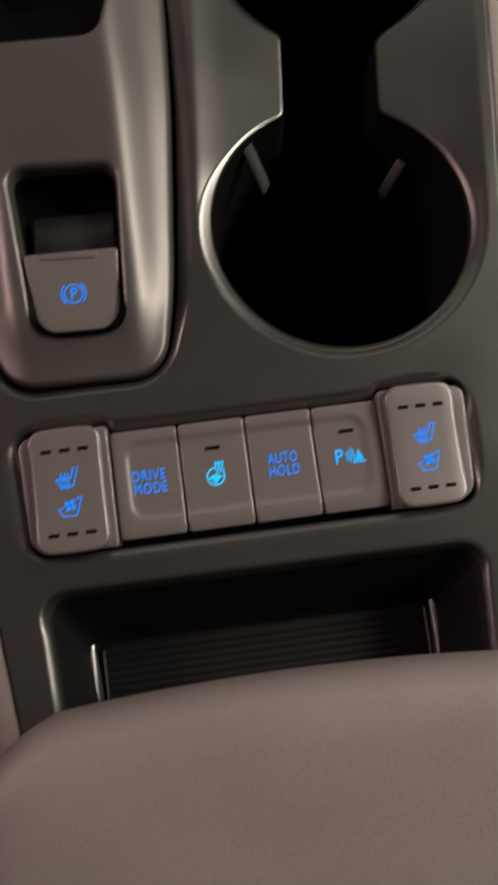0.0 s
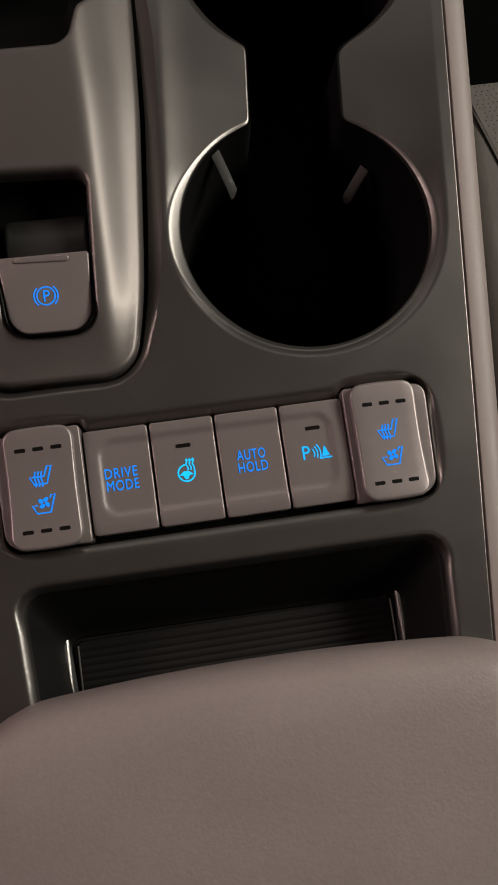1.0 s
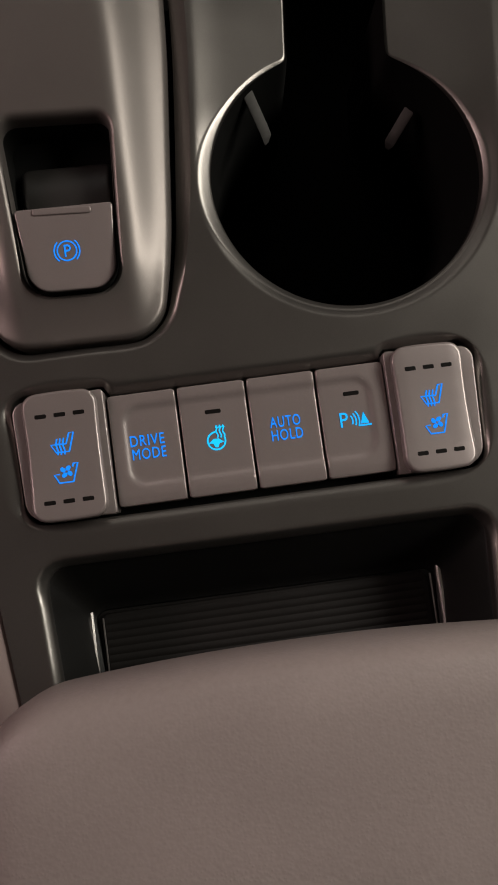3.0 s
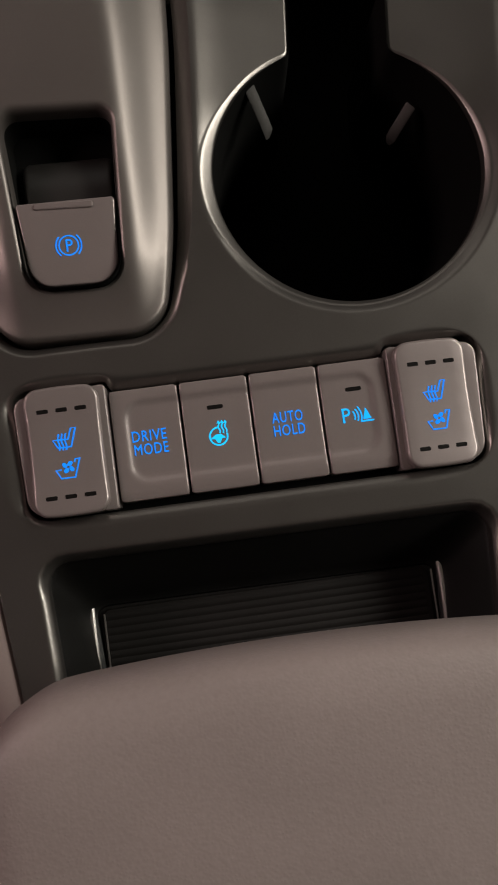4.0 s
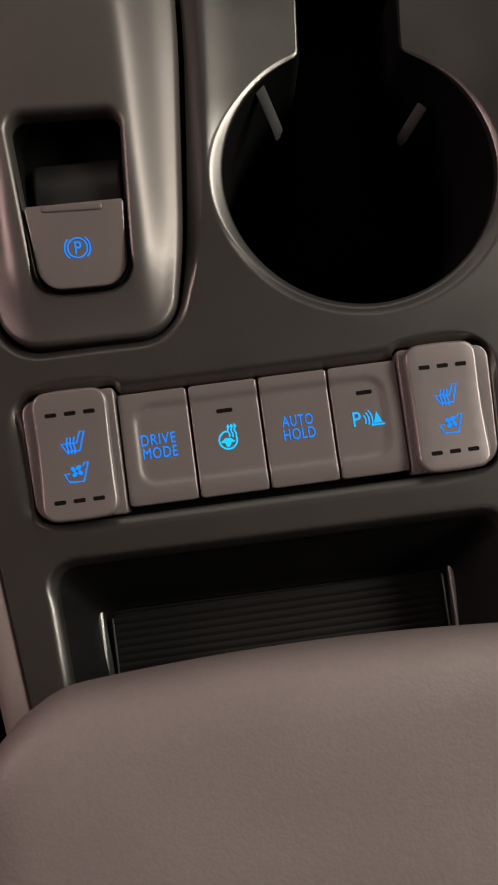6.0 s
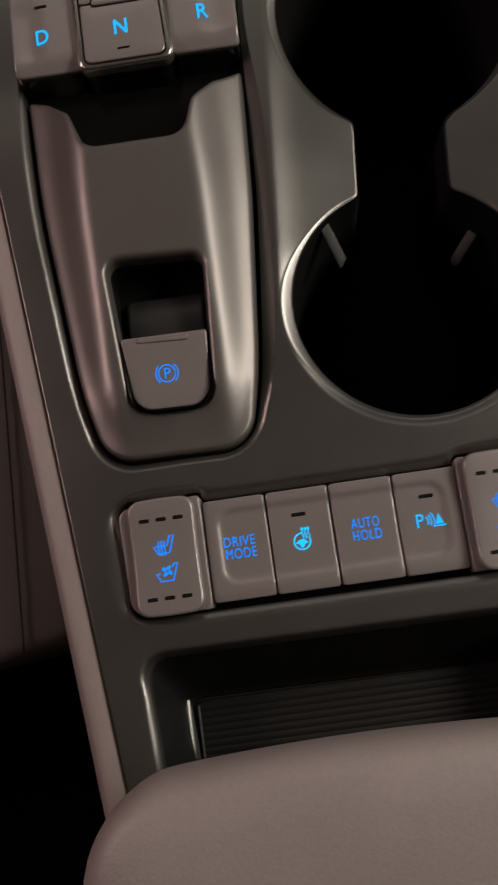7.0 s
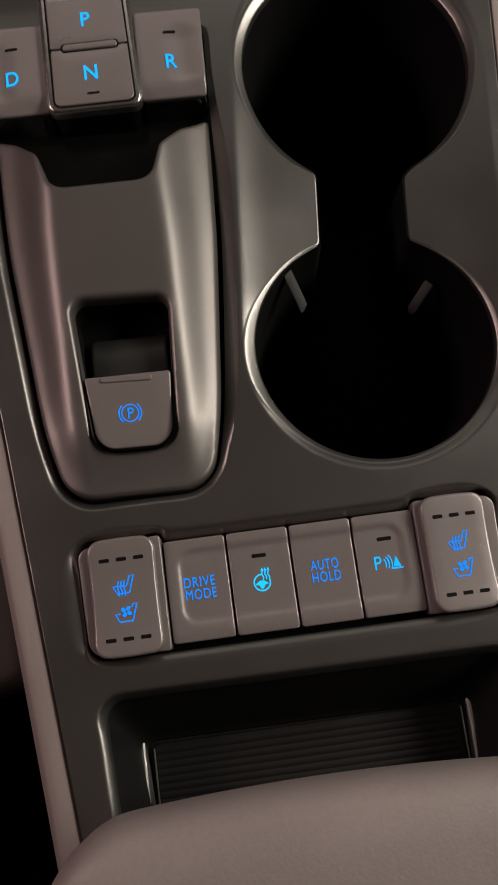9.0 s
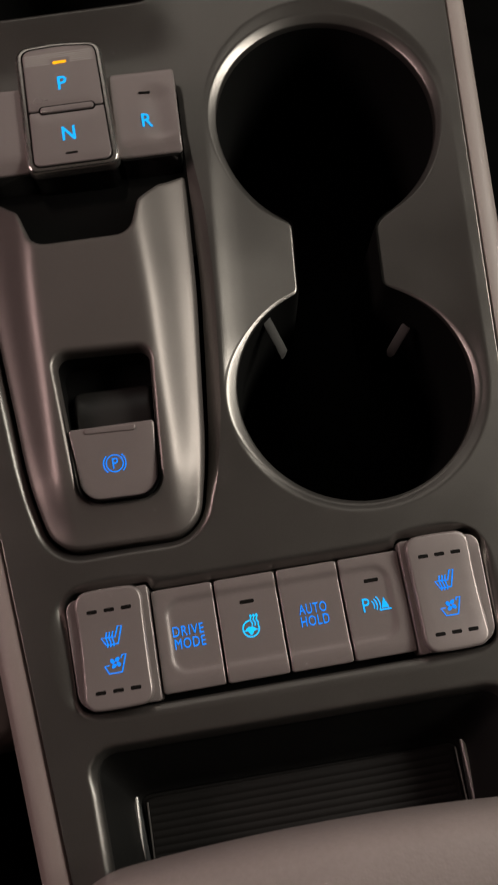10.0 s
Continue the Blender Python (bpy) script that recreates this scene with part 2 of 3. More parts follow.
def cup_plan():
    """The keyhole of the two cup holders at its narrow edge, counterclockwise, and how far its edge is rounded at each point."""
    pts = [p for p in arc(8.24, 6.06, 4.25, 100, 440, 90) if not (6.98 < p.x < 10.08 and p.y > 8)]
    pts += [Vector((10.10, 9.88)), Vector((10.34, 12.46))]
    upper = [Vector((9.27 + 4.29 * math.cos(radians(a)), 17.12 + 4.60 * math.sin(radians(a)))) for a in range(-70, 250, 4)]
    pts += [p for p in upper if not (7.26 < p.x < 10.36 and p.y < 15)]
    pts += [Vector((7.23, 12.86)), Vector((6.97, 10.32))]
    pts = resample(pts, 0.15)
    for _ in range(2):
        pts = [(pts[i - 1] + 2 * p + pts[(i + 1) % len(pts)]) / 4 for i, p in enumerate(pts)]
    wide = [0.13 + 0.16 * smooth((p.y - 12.7) / 1.5) + 0.16 * smooth((9.4 - p.y) / 3.6) + 0.08 * smooth((p.y - 15) / 3) for p in pts]
    for i, p in enumerate(pts):
        if p.y < 10:
            turn = math.degrees(math.atan2(p.y - 6.06, p.x - 8.24)) % 360
            wide[i] += 0.17 * smooth((turn - 135) / 40) * smooth((300 - turn) / 70)
            wide[i] *= (1 - 0.6 * smooth((5.6 - p.y) / 3)) * (1 - 0.25 * smooth((p.x - 8.5) / 3))
    return pts, wide


BEZEL_PLAN = [(-2.9, 1.72, 1.3), (1.95, 1.60, 1.3), (2.55, 4.4, 20), (3.18, 10.7, 40), (3.60, 19.25, 0.3), (-4.60, 19.25, 0.3), (-4.36, 11.2, 36), (-3.55, 4.2, 18)]


def groove_ring():
    """The open gap round the selector: narrow at its end and on the driver's side, broad on the other."""
    ring, gaps = resample(round_poly(BEZEL_PLAN), 0.2), []
    for p in ring:
        side = smooth((p.x - 1.3) / 1.2) * (1 - 0.75 * smooth((p.y - 13) / 4.5))
        gaps.append(0.10 + side * 0.07 * smooth((p.y - 2.6) / 5.5) + 0.04 * smooth((-1.5 - p.x) / 1))
    return resample(offset(ring, gaps), 0.2)


RECESS_PLAN = [(-2.74, -3.57, 0.60), (11.08, -3.57, 0.60), (11.24, 0.36, 0.45), (8.44, 0.36, 0.12), (8.33, 0.06, 0.12), (0.07, 0.06, 0.12), (-0.04, 0.36, 0.12), (-2.87, 0.36, 0.45)]
BIN_PLAN = [(-6.2, 23.38, 0.8), (3.45, 23.38, 0.9), (3.9, 32.0, 1.0), (-7.2, 32.0, 1.0)]
TRAY_PLAN = [(-1.94, -13.2, 0.3), (10.38, -13.2, 0.3), (10.88, -4.94, 0.6), (-2.44, -4.84, 0.6)]
TRAY_FLOOR = [(-1.72, -13.2, 0.3), (9.95, -13.2, 0.3), (9.88, -6.35, 0.35), (-1.80, -6.35, 0.35)]

console = thing("center_console", 4.2, 8, -32, "grey satin plastic car console with beige side trim and cup holders", "car console")


def build_console():
    cup, wide = cup_plan()
    cup_out = offset(cup, wide)
    groove = groove_ring()
    groove_out = offset(groove, [(0.34 + 0.16 * smooth((p.x - 1.3) / 1.2) * smooth((p.y - 2) / 5)) * (1 - 0.6 * smooth((p.y - 13) / 4.5)) for p in groove])
    recess = resample(round_poly(RECESS_PLAN), 0.15)
    recess_out = offset(recess, [0.40 + 0.24 * smooth((-2.2 - p.x) / 0.5) for p in recess])
    for _ in range(40):
        recess_out = [(recess_out[i - 1] + 2 * p + recess_out[(i + 1) % len(recess_out)]) / 4 for i, p in enumerate(recess_out)]
    front_bin = resample(round_poly(BIN_PLAN), 0.25)
    bin_out = offset(front_bin, 0.22)
    tray = resample(round_poly(TRAY_PLAN), 0.25)
    lips = [0.30 + 0.06 * smooth((p.y + 5.9) / 0.9) for p in tray]
    tray_out = offset(tray, lips)
    n = 96
    ys = [REAR + (FRONT - REAR) * k / n for k in range(n + 1)]
    outer = [Vector((right_seam(y), y)) for y in ys] + [Vector((left_seam(y), y)) for y in reversed(ys)]
    inner = offset(outer, -0.045)
    bm = bmesh.new()
    folds, guard, beside = [], offset(cup_out, 0.07), offset(groove_out, 0.10)
    for by in (0.05, 0.0, -0.05, -0.10, -0.18, -0.28, -0.42, -0.65, -1.0, -1.6):
        line, ring = [], offset(HOLLOW, by)
        for p in [*ring, ring[0]]:
            if inside(p, guard) or inside(p, beside) or p.x > right_seam(p.y) - 0.18:
                folds.append(line)
                line = []
            else:
                line.append(p)
        folds.append(line)
    folds = [line for line in folds if len(line) > 1]
    folds.append(offset(outer, -0.13)[1:n + 1])
    folds.append(offset(outer, -0.13)[n + 3:-1])
    fill(bm, inner, [offset(h, 0.05) for h in (cup_out, groove_out, recess_out, tray_out, bin_out)], panel_height, 0.40, folds)
    rings = [[(p.x, p.y, panel_height(p.x, p.y)) for p in inner]]
    for k in range(1, 5):
        a = math.pi / 2 * k / 4
        rings.append([(*p.lerp(q, math.sin(a)), panel_height(p.x, p.y) - 0.05 * (1 - math.cos(a))) for p, q in zip(inner, outer)])
    rings.append([(p.x, p.y, -0.6) for p in outer])
    loft(bm, rings)

    def edge(inner, out, drop, widths, below, shape, crisp=None):
        """A rounded edge that rolls from the panel into an opening, then a wall; crisp: how far each point has a straight slope instead."""
        crisp = crisp or [0] * len(inner)
        rings = [[(p.x, p.y, panel_height(p.x, p.y)) for p in offset(out, 0.05)]]
        for across, down in shape:
            ring = [o.lerp(i, across) for o, i in zip(out, inner)]
            rings.append([(p.x, p.y, panel_height(o.x, o.y) - drop * (w / max(widths)) * (down + c * (across - down))) for p, o, w, c in zip(ring, out, widths, crisp)])
        rings.append([(p.x, p.y, below) for p in inner])
        loft(bm, rings)

    bead = [(math.sin(math.pi / 14 * k), 1 - math.cos(math.pi / 14 * k)) for k in range(8)]
    slope = [(0, 0), (0.10, 0.012), (0.20, 0.06), (0.32, 0.16), (0.48, 0.33), (0.70, 0.58), (0.84, 0.75), (0.95, 0.90), (1, 1.1)]
    soft = [(0, 0), (0.12, 0.008), (0.25, 0.05), (0.40, 0.15), (0.55, 0.31), (0.70, 0.51), (0.85, 0.75), (0.95, 0.93), (1, 1.15)]
    edge(cup, cup_out, 0.58 * max(wide), wide, -0.75, [(0, 0), (0.10, 0.02), (0.20, 0.08), (0.33, 0.20), (0.50, 0.385), (0.70, 0.61), (0.85, 0.79), (0.94, 0.90), (1, 1.04)])
    edge(groove, groove_out, 0.50, [(1 - 0.85 * smooth((p.y - 13.5) / 4.5)) * (0.5 - 0.2 * smooth((p.x + 2) / 2) + 0.7 * smooth((p.x - 1.2) / 1.2) * smooth((p.y - 1.6) / 3)) for p in groove], -1.0, soft, [smooth((p.x - 1.6) / 0.8) * smooth((p.y - 2.6) / 1.6) for p in groove])
    edge(front_bin, bin_out, 0.25, [1] * len(front_bin), -0.9, bead)
    edge(recess, recess_out, 0.26, [(0.55 + 0.45 * smooth((p.y + 1.0) / 1.0)) * (1 - 0.1 * smooth((-2.3 - p.x) / 0.4)) for p in recess], -0.9, soft, [0.35 * smooth((-2.3 - p.x) / 0.4) for p in recess])
    edge(tray, tray_out, 0.42, [0.38 + 0.40 * smooth((p.y + 5.9) / 0.9) for p in tray], -0.55, soft)
    part("top_panel", bm, PANEL, console, "dark grey satin plastic panel", 38)

    bm = bmesh.new()
    fill(bm, offset(recess, 0.1), [], lambda x, y: -0.86, 2)
    part("recess_floor", bm, WELL, console, "black floor of the button recess")

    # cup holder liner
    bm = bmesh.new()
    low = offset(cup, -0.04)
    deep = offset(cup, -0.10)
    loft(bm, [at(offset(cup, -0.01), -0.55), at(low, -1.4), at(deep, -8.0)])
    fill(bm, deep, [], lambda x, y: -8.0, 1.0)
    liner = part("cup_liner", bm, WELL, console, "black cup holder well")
    for a, top in ((129, 0.0), (44, -1.0)):
        d = Vector((math.cos(radians(a)), math.sin(radians(a))))
        side = Vector((-d.y, d.x)) * 0.19
        bm, mid, rings = bmesh.new(), Vector((8.24, 6.06)), []
        for reach, z in ((4.20, -0.90), (3.96, -1.30), (3.70, -1.75), (3.44, -2.20), (3.24, -2.60))[1 if top else 0:]:
            c, z = mid + d * reach, z + top
            rings.append([(*(c - side * 0.4), z - 0.5), (*(c - side), z - 0.06), (*(c - side * 0.8), z), (*(c + side * 0.8), z), (*(c + side), z - 0.06), (*(c + side * 0.4), z - 0.5)])
        rows = loft(bm, rings)
        bm.faces.new(rows[-1])
        part("spring_tab", bm, TAB, liner, "soft black cup-gripping tab", 60)

    bm = bmesh.new()
    loft(bm, [at(offset(front_bin, 0.01), -0.6), at(offset(front_bin, -0.2), -5.0)])
    fill(bm, offset(front_bin, -0.2), [], lambda x, y: -5.0, 3)
    part("front_bin", bm, WELL, console, "black open bin ahead of the gear selector")

    # storage tray under the armrest
    floor_plan = resample(round_poly(TRAY_FLOOR), 0.25)
    m = len(tray)
    floor_ring = []
    for p in tray:
        fx = -1.95 + (p.x + 2.72) / (10.92 + 2.72) * (9.88 + 1.95)
        fy = -6.35 + min(0, (p.y + 4.85)) * (13.2 - 6.35) / (13.2 - 4.85)
        floor_ring.append(Vector((min(max(fx, -1.95), 9.9), fy)))
    bm = bmesh.new()
    rise = [p.lerp(q, 0.90) for p, q in zip(tray, floor_ring)]
    loft(bm, [at(offset(tray, 0.01), -0.50), at([p.lerp(q, 0.08) for p, q in zip(tray, floor_ring)], -0.6), at(rise, -2.75), at(floor_ring, -2.95), at(offset(floor_ring, -0.12), -3.0), at(offset(floor_ring, -0.18), -3.15)])
    fill(bm, offset(floor_ring, -0.18), [], lambda x, y: -3.15, 1.0)
    tray_part = part("storage_tray", bm, BLACK, console, "black moulded storage tray", 40)
    # dark rim and mat edge get their highlight lines from the bright colour
    for x in (-1.70, 9.82):
        part("floor_rim", tube([(x, -6.5 - 0.3 * k, -2.92) for k in range(20)], 0.12, 10, False), SHEEN, tray_part, "raised tray floor rim in bright metal that paints its highlight")
    for x in (-1.31, 9.52):
        part("mat_highlight", tube([(x, -6.75 - 0.3 * k, -2.95) for k in range(19)], 0.03, 6, False), SHEEN, tray_part, "thin bright line that paints the highlight along the mat edge")

    # side trims with rounded outer edges, running down as the console's sides
    for sign, seam, name in ((-1, left_seam, "side_trim"), (1, right_seam, "side_trim")):
        prof = [(0.05, -0.5), (0.05, -0.04), (0.09, 0.02), (0.16, 0.03), (0.45, 0.0), (0.66, -0.06), (0.80, -0.17), (0.88, -0.34), (0.92, -0.7), (0.96, -2.0), (1.0, -6.0), (0.9, -32.0)]
        bm = bmesh.new()
        loft(bm, [[(seam(y) + sign * dx * (1.14 if sign < 0 else 1), y, z - (0.07 if sign < 0 else 0)) for dx, z in prof] for y in [-34 + 68 * k / 60 for k in range(61)]], closed=False)
        part(name, bm, BEIGE, console, "beige moulded side trim", 40)
    bm = bmesh.new()
    corners = [Vector((left_seam(-34), -34)), Vector((right_seam(-34), -34)), Vector((right_seam(-13.9), -13.9)), Vector((left_seam(-13.9), -13.9))]
    loft(bm, [at(corners, -32), at(corners, -0.1)])
    fill(bm, corners, [], lambda x, y: -0.1, 6)
    part("rear_body", bm, PANEL, console, "dark plastic console body")


build_console()

# ---- ribbed mat in the tray ----
mat_thing = thing("tray_mat", 4.0, -9.7, -3.14, "black ribbed rubber mat lying in the storage tray", "rubber mat")
part("mat", pad(resample(round_poly([(-1.42, -13.0, 0.2), (9.45, -13.0, 0.2), (9.45, -6.62, 0.25), (-1.42, -6.62, 0.25)]), 0.3), -3.14, -3.0, 0.05, 2.0), RUBBER, mat_thing)
rib_mesh = None
for k in range(25):
    y = -6.86 - 0.245 * k
    if rib_mesh is None:
        bm = bmesh.new()
        loft(bm, [[(x, y - 0.115, -3.0), (x, y - 0.05, -2.976), (x, y + 0.05, -2.976), (x, y + 0.115, -3.0)] for x in (-1.25, 9.25)], closed=False)
        rib = part("rib", bm, RUBBER, mat_thing)
        rib_mesh = rib.data
    else:
        rib = new("rib", rib_mesh)
        rib.parent = mat_thing
        rib.location.y = -0.245 * k * CM


# ---- writing and symbols ----
def letters(name, text, x, y, z, size, mat, parent, squeeze=0.71, bold=0.015, gap=1.06, width=0):
    """Backlit lettering centred on a place."""
    data = bpy.data.curves.new(name, "FONT")
    data.body, data.align_x, data.align_y, data.size = text, "CENTER", "CENTER", size
    data.space_character, data.resolution_u = gap, 4
    ob = bpy.data.objects.new(name, data)
    mesh = bpy.data.meshes.new_from_object(ob)
    bpy.data.objects.remove(ob)
    bm = bmesh.new()
    bm.from_mesh(mesh)
    bpy.data.meshes.remove(mesh)
    lo, hi = min(v.co.y for v in bm.verts), max(v.co.y for v in bm.verts)
    left, right = min(v.co.x for v in bm.verts), max(v.co.x for v in bm.verts)
    bmesh.ops.translate(bm, verts=bm.verts, vec=(-(left + right) / 2, -(lo + hi) / 2, 0))
    if width:
        squeeze = width / (right - left)
    first = list(bm.verts) + list(bm.edges) + list(bm.faces)
    for k in range(8):
        more = bmesh.ops.duplicate(bm, geom=first)["geom"]
        b = bold * size
        shift = (b * math.cos(math.pi / 4 * k), b * math.sin(math.pi / 4 * k), 0.0006 * (k + 1))
        bmesh.ops.translate(bm, verts=[v for v in more if isinstance(v, bmesh.types.BMVert)], vec=shift)
    for v in bm.verts:
        px, py = v.co.x * squeeze + x, v.co.y + y
        v.co = (px, py, v.co.z + (z(px, py) if callable(z) else z))
    return part(name, bm, mat, parent, "backlit blue lettering")


def ribbon(bm, pts, width, z, closed=False):
    pts = [Vector(p) for p in pts]
    n, sides = len(pts), []
    for i, p in enumerate(pts):
        a, b = (pts[i - 1], pts[(i + 1) % n]) if closed else (pts[max(i - 1, 0)], pts[min(i + 1, n - 1)])
        d = (b - a).normalized()
        s = Vector((-d.y, d.x)) * width / 2
        sides.append((bm.verts.new((*(p + s), z)), bm.verts.new((*(p - s), z))))
    for i in range(n if closed else n - 1):
        a, b = sides[i], sides[(i + 1) % n]
        bm.faces.new((a[0], a[1], b[1], b[0]))


def blob(bm, pts, z):
    bm.faces.new([bm.verts.new((*p, z)) for p in pts])


def ring_pts(cx, cy, r, a0=0, a1=360, n=28):
    return [(cx + r * math.cos(radians(a0 + (a1 - a0) * k / n)), cy + r * math.sin(radians(a0 + (a1 - a0) * k / n))) for k in range(n + (a1 - a0 < 360))]


def wave(x, y0, y1, amp, n=12):
    return [(x + amp * math.sin(2 * math.pi * 1.2 * k / n), y0 + (y1 - y0) * k / n) for k in range(n + 1)]


def seat_heat_symbol(x, y, top, parent):
    bm, z = bmesh.new(), 0.010
    q = lambda pts: [(x + a, y + b) for a, b in pts]
    ribbon(bm, q([(-0.335, -0.02), (-0.20, -0.255), (0.185, -0.255), (0.36, 0.30), (0.225, 0.285), (0.11, -0.03), (-0.10, -0.02)]), 0.050, z, True)
    for dx in (-0.165, -0.065, 0.035):
        ribbon(bm, q(wave(dx, -0.335, 0.155, 0.020)), 0.045, z + 0.002)
    for v in bm.verts:
        v.co.z += top(v.co.x, v.co.y)
    return part("heating_symbol", bm, BLUE, parent, "backlit blue heated seat symbol")


def seat_fan_symbol(x, y, top, parent):
    bm, z = bmesh.new(), 0.010
    q = lambda pts: [(x + a, y + b) for a, b in pts]
    ribbon(bm, q([(-0.19, -0.035), (-0.35, -0.03), (-0.22, -0.285), (0.19, -0.285), (0.365, 0.265), (0.235, 0.245), (0.20, 0.15)]), 0.050, z)
    for k, a in enumerate((35, 125, 215, 305)):
        u = Vector((math.cos(radians(a)), math.sin(radians(a))))
        v = Vector((-u.y, u.x))
        c = Vector((0.01, 0.03)) + 0.105 * u + 0.045 * v
        blob(bm, q([c + u * (0.088 * math.cos(t)) + v * (0.066 * math.sin(t)) for t in (2 * math.pi * i / 14 for i in range(14))]), z + 0.001 * k)
    for v in bm.verts:
        v.co.z += top(v.co.x, v.co.y)
    return part("ventilation_symbol", bm, BLUE, parent, "backlit blue ventilated seat symbol")


def slot(name, x, y, z, w, h, mat, parent, label=""):
    return part(name, pad(resample(round_poly([(x - w / 2, y - h / 2, 0.02), (x + w / 2, y - h / 2, 0.02), (x + w / 2, y + h / 2, 0.02), (x - w / 2, y + h / 2, 0.02)], 2), 0.05), (z(x, y) if callable(z) else z) - 0.1, z, 0.004, 5, 1), mat, parent, label)


# ---- the row of four push buttons ----
def dish(x, y):
    """The shallow hollow that runs across the four keys."""
    dx, dy = max(abs(x - 4.17) - 3.70 + 0.5, 0), max(abs(y + 1.59) - 1.17 + 0.5, 0)
    inner = math.hypot(dx, dy)
    return -0.090 * smooth((0.5 + 0.13 - inner) / 0.26)


def push_button(k, label):
    x0, x1 = 2.1 * k + 0.035, 2.1 * k + 2.065
    key = thing("push_button", (x0 + x1) / 2, -1.67, -0.85, label, "car button", "buttons on the console")
    plan = resample(round_poly([(x0, -3.34, 0.06), (x1, -3.34, 0.06), (x1, -0.01, 0.06), (x0, -0.01, 0.06)], 3), 0.12)
    part("cap", pad(plan, -0.85, lambda x, y: 0.03 + dish(x, y) - 0.05 * smooth((-3.0 - y) / 0.4), 0.05, 0.08, 3), SATIN, key)
    return key


LIFT = -0.050
DRAPE = lambda x, y: 0.042 + dish(x, y)
key = push_button(0, "taupe push button with blue drive mode lettering")
letters("lettering", "DRIVE", 1.08, -1.44, DRAPE, 0.47, BLUE, key, bold=0.006, gap=1.12, width=1.02)
letters("lettering", "MODE", 1.10, -1.84, DRAPE, 0.47, BLUE, key, bold=0.006, gap=1.12, width=1.01)
key = push_button(1, "taupe push button with blue heated steering wheel symbol")
slot("indicator", 3.13, -0.85, LIFT, 0.48, 0.125, DARK, key, "unlit dark indicator")
bm = bmesh.new()
ribbon(bm, ring_pts(3.13, -1.74, 0.265, 92, 376, 30), 0.05, LIFT)
blob(bm, [(2.89, -1.80), (3.04, -1.68), (3.20, -1.68), (3.35, -1.80), (3.22, -1.82), (3.16, -1.94), (3.08, -1.94), (3.02, -1.82)], LIFT + 0.002)
for dx in (3.17, 3.27, 3.37):
    ribbon(bm, wave(dx, -1.66, -1.34, 0.024), 0.042, LIFT + 0.004)
    blob(bm, [(dx - 0.055, -1.36), (dx + 0.055, -1.36), (dx, -1.26)], LIFT + 0.006)
part("steering_wheel_symbol", bm, CYAN, key, "backlit blue heated steering wheel symbol")
key = push_button(2, "taupe push button with blue auto hold lettering")
letters("lettering", "AUTO", 5.24, -1.42, DRAPE, 0.47, BLUE, key, bold=0.006, gap=1.12, width=0.92)
letters("lettering", "HOLD", 5.26, -1.82, DRAPE, 0.47, BLUE, key, bold=0.006, gap=1.12, width=0.94)
key = push_button(3, "taupe push button with blue parking sensor symbol")
slot("indicator", 7.33, -0.85, LIFT, 0.48, 0.125, DARK, key, "unlit dark indicator")
letters("lettering", "P", 7.01, -1.63, DRAPE, 0.64, AZURE, key, 0.86, 0.004)
bm = bmesh.new()
for r in (0.25, 0.35, 0.45):
    ribbon(bm, ring_pts(7.02, -1.69, r, -24, 40, 8), 0.042, LIFT)
blob(bm, [(7.50, -1.80), (7.76, -1.80), (7.61, -1.45)], LIFT)
ribbon(bm, [(7.46, -1.855), (7.82, -1.855)], 0.05, LIFT)
for v in bm.verts:
    v.co.z = DRAPE(v.co.x, v.co.y)
part("sensor_symbol", bm, AZURE, key, "backlit blue cone and sound waves")


# ---- the two seat climate rockers ----
def rocker(x, outer, label, lift=0.36, lean=0.0, reach=1.31):
    """x: the cap's middle; outer: the side (-1, 1) on which the base shows."""
    sw = thing("seat_climate_switch", x, -1.6, -0.85, label, "car switch", "seat climate switches")
    inner, far, low = x - outer * reach, x + outer * 1.45, x + outer * 1.33
    plan = [(inner, -3.50, 0.10), (inner, 0.24, 0.12), (far, 0.10, 0.40), (low, -3.44, 0.60)]
    plan = resample(round_poly(plan if outer < 0 else plan[::-1]), 0.1)
    part("base", pad(plan, -0.85, lambda x, y: 0.15 + 0.06 * ((y + 1.7) / 1.7), 0.06, 0.4), SATIN, sw, "taupe switch base")
    cap = []
    for p in resample(round_poly([(x - 1.13, -3.47, 0.42), (x + 1.13, -3.47, 0.42), (x + 1.13, 0.24, 0.42), (x - 1.13, 0.24, 0.42)]), 0.12):
        t = 1 - ((p.y + 1.63) / 1.92) ** 2
        cap.append(Vector((p.x - math.copysign(0.05, p.x - x) * t, p.y + (0.06 if p.y > -1 else -0.06) * (1 - ((p.x - x) / 1.17) ** 2))))
    mid = x
    top = lambda x, y: lift + 0.10 * ((y + 1.63) / 1.9) ** 2 - lean * (x - mid)
    body = part("cap", pad(cap, -0.5, top, 0.12, 0.3, 6), SATIN, sw)
    for y in (-0.41, -2.96):
        for dx in (-0.56, 0, 0.56):
            slot("indicator", x + dx, y, lambda px, py: top(px, py) + 0.006, 0.34, 0.125, DARK, body, "unlit dark indicator")
    seat_heat_symbol(x - 0.02, -1.26, top, body)
    seat_fan_symbol(x, -2.13, top, body)


rocker(-1.34, -1, "taupe rocker switch with blue seat heating and ventilation symbols")
rocker(9.68, 1, "taupe rocker switch with blue seat heating and ventilation symbols", 0.30, 0.10, 1.28)

# ---- the gear selector with its raised surround ----
selector = thing("gear_selector", -0.5, 10.5, -1.0, "bronze-grey push-button gear selector with raised satin surround", "gear selector")


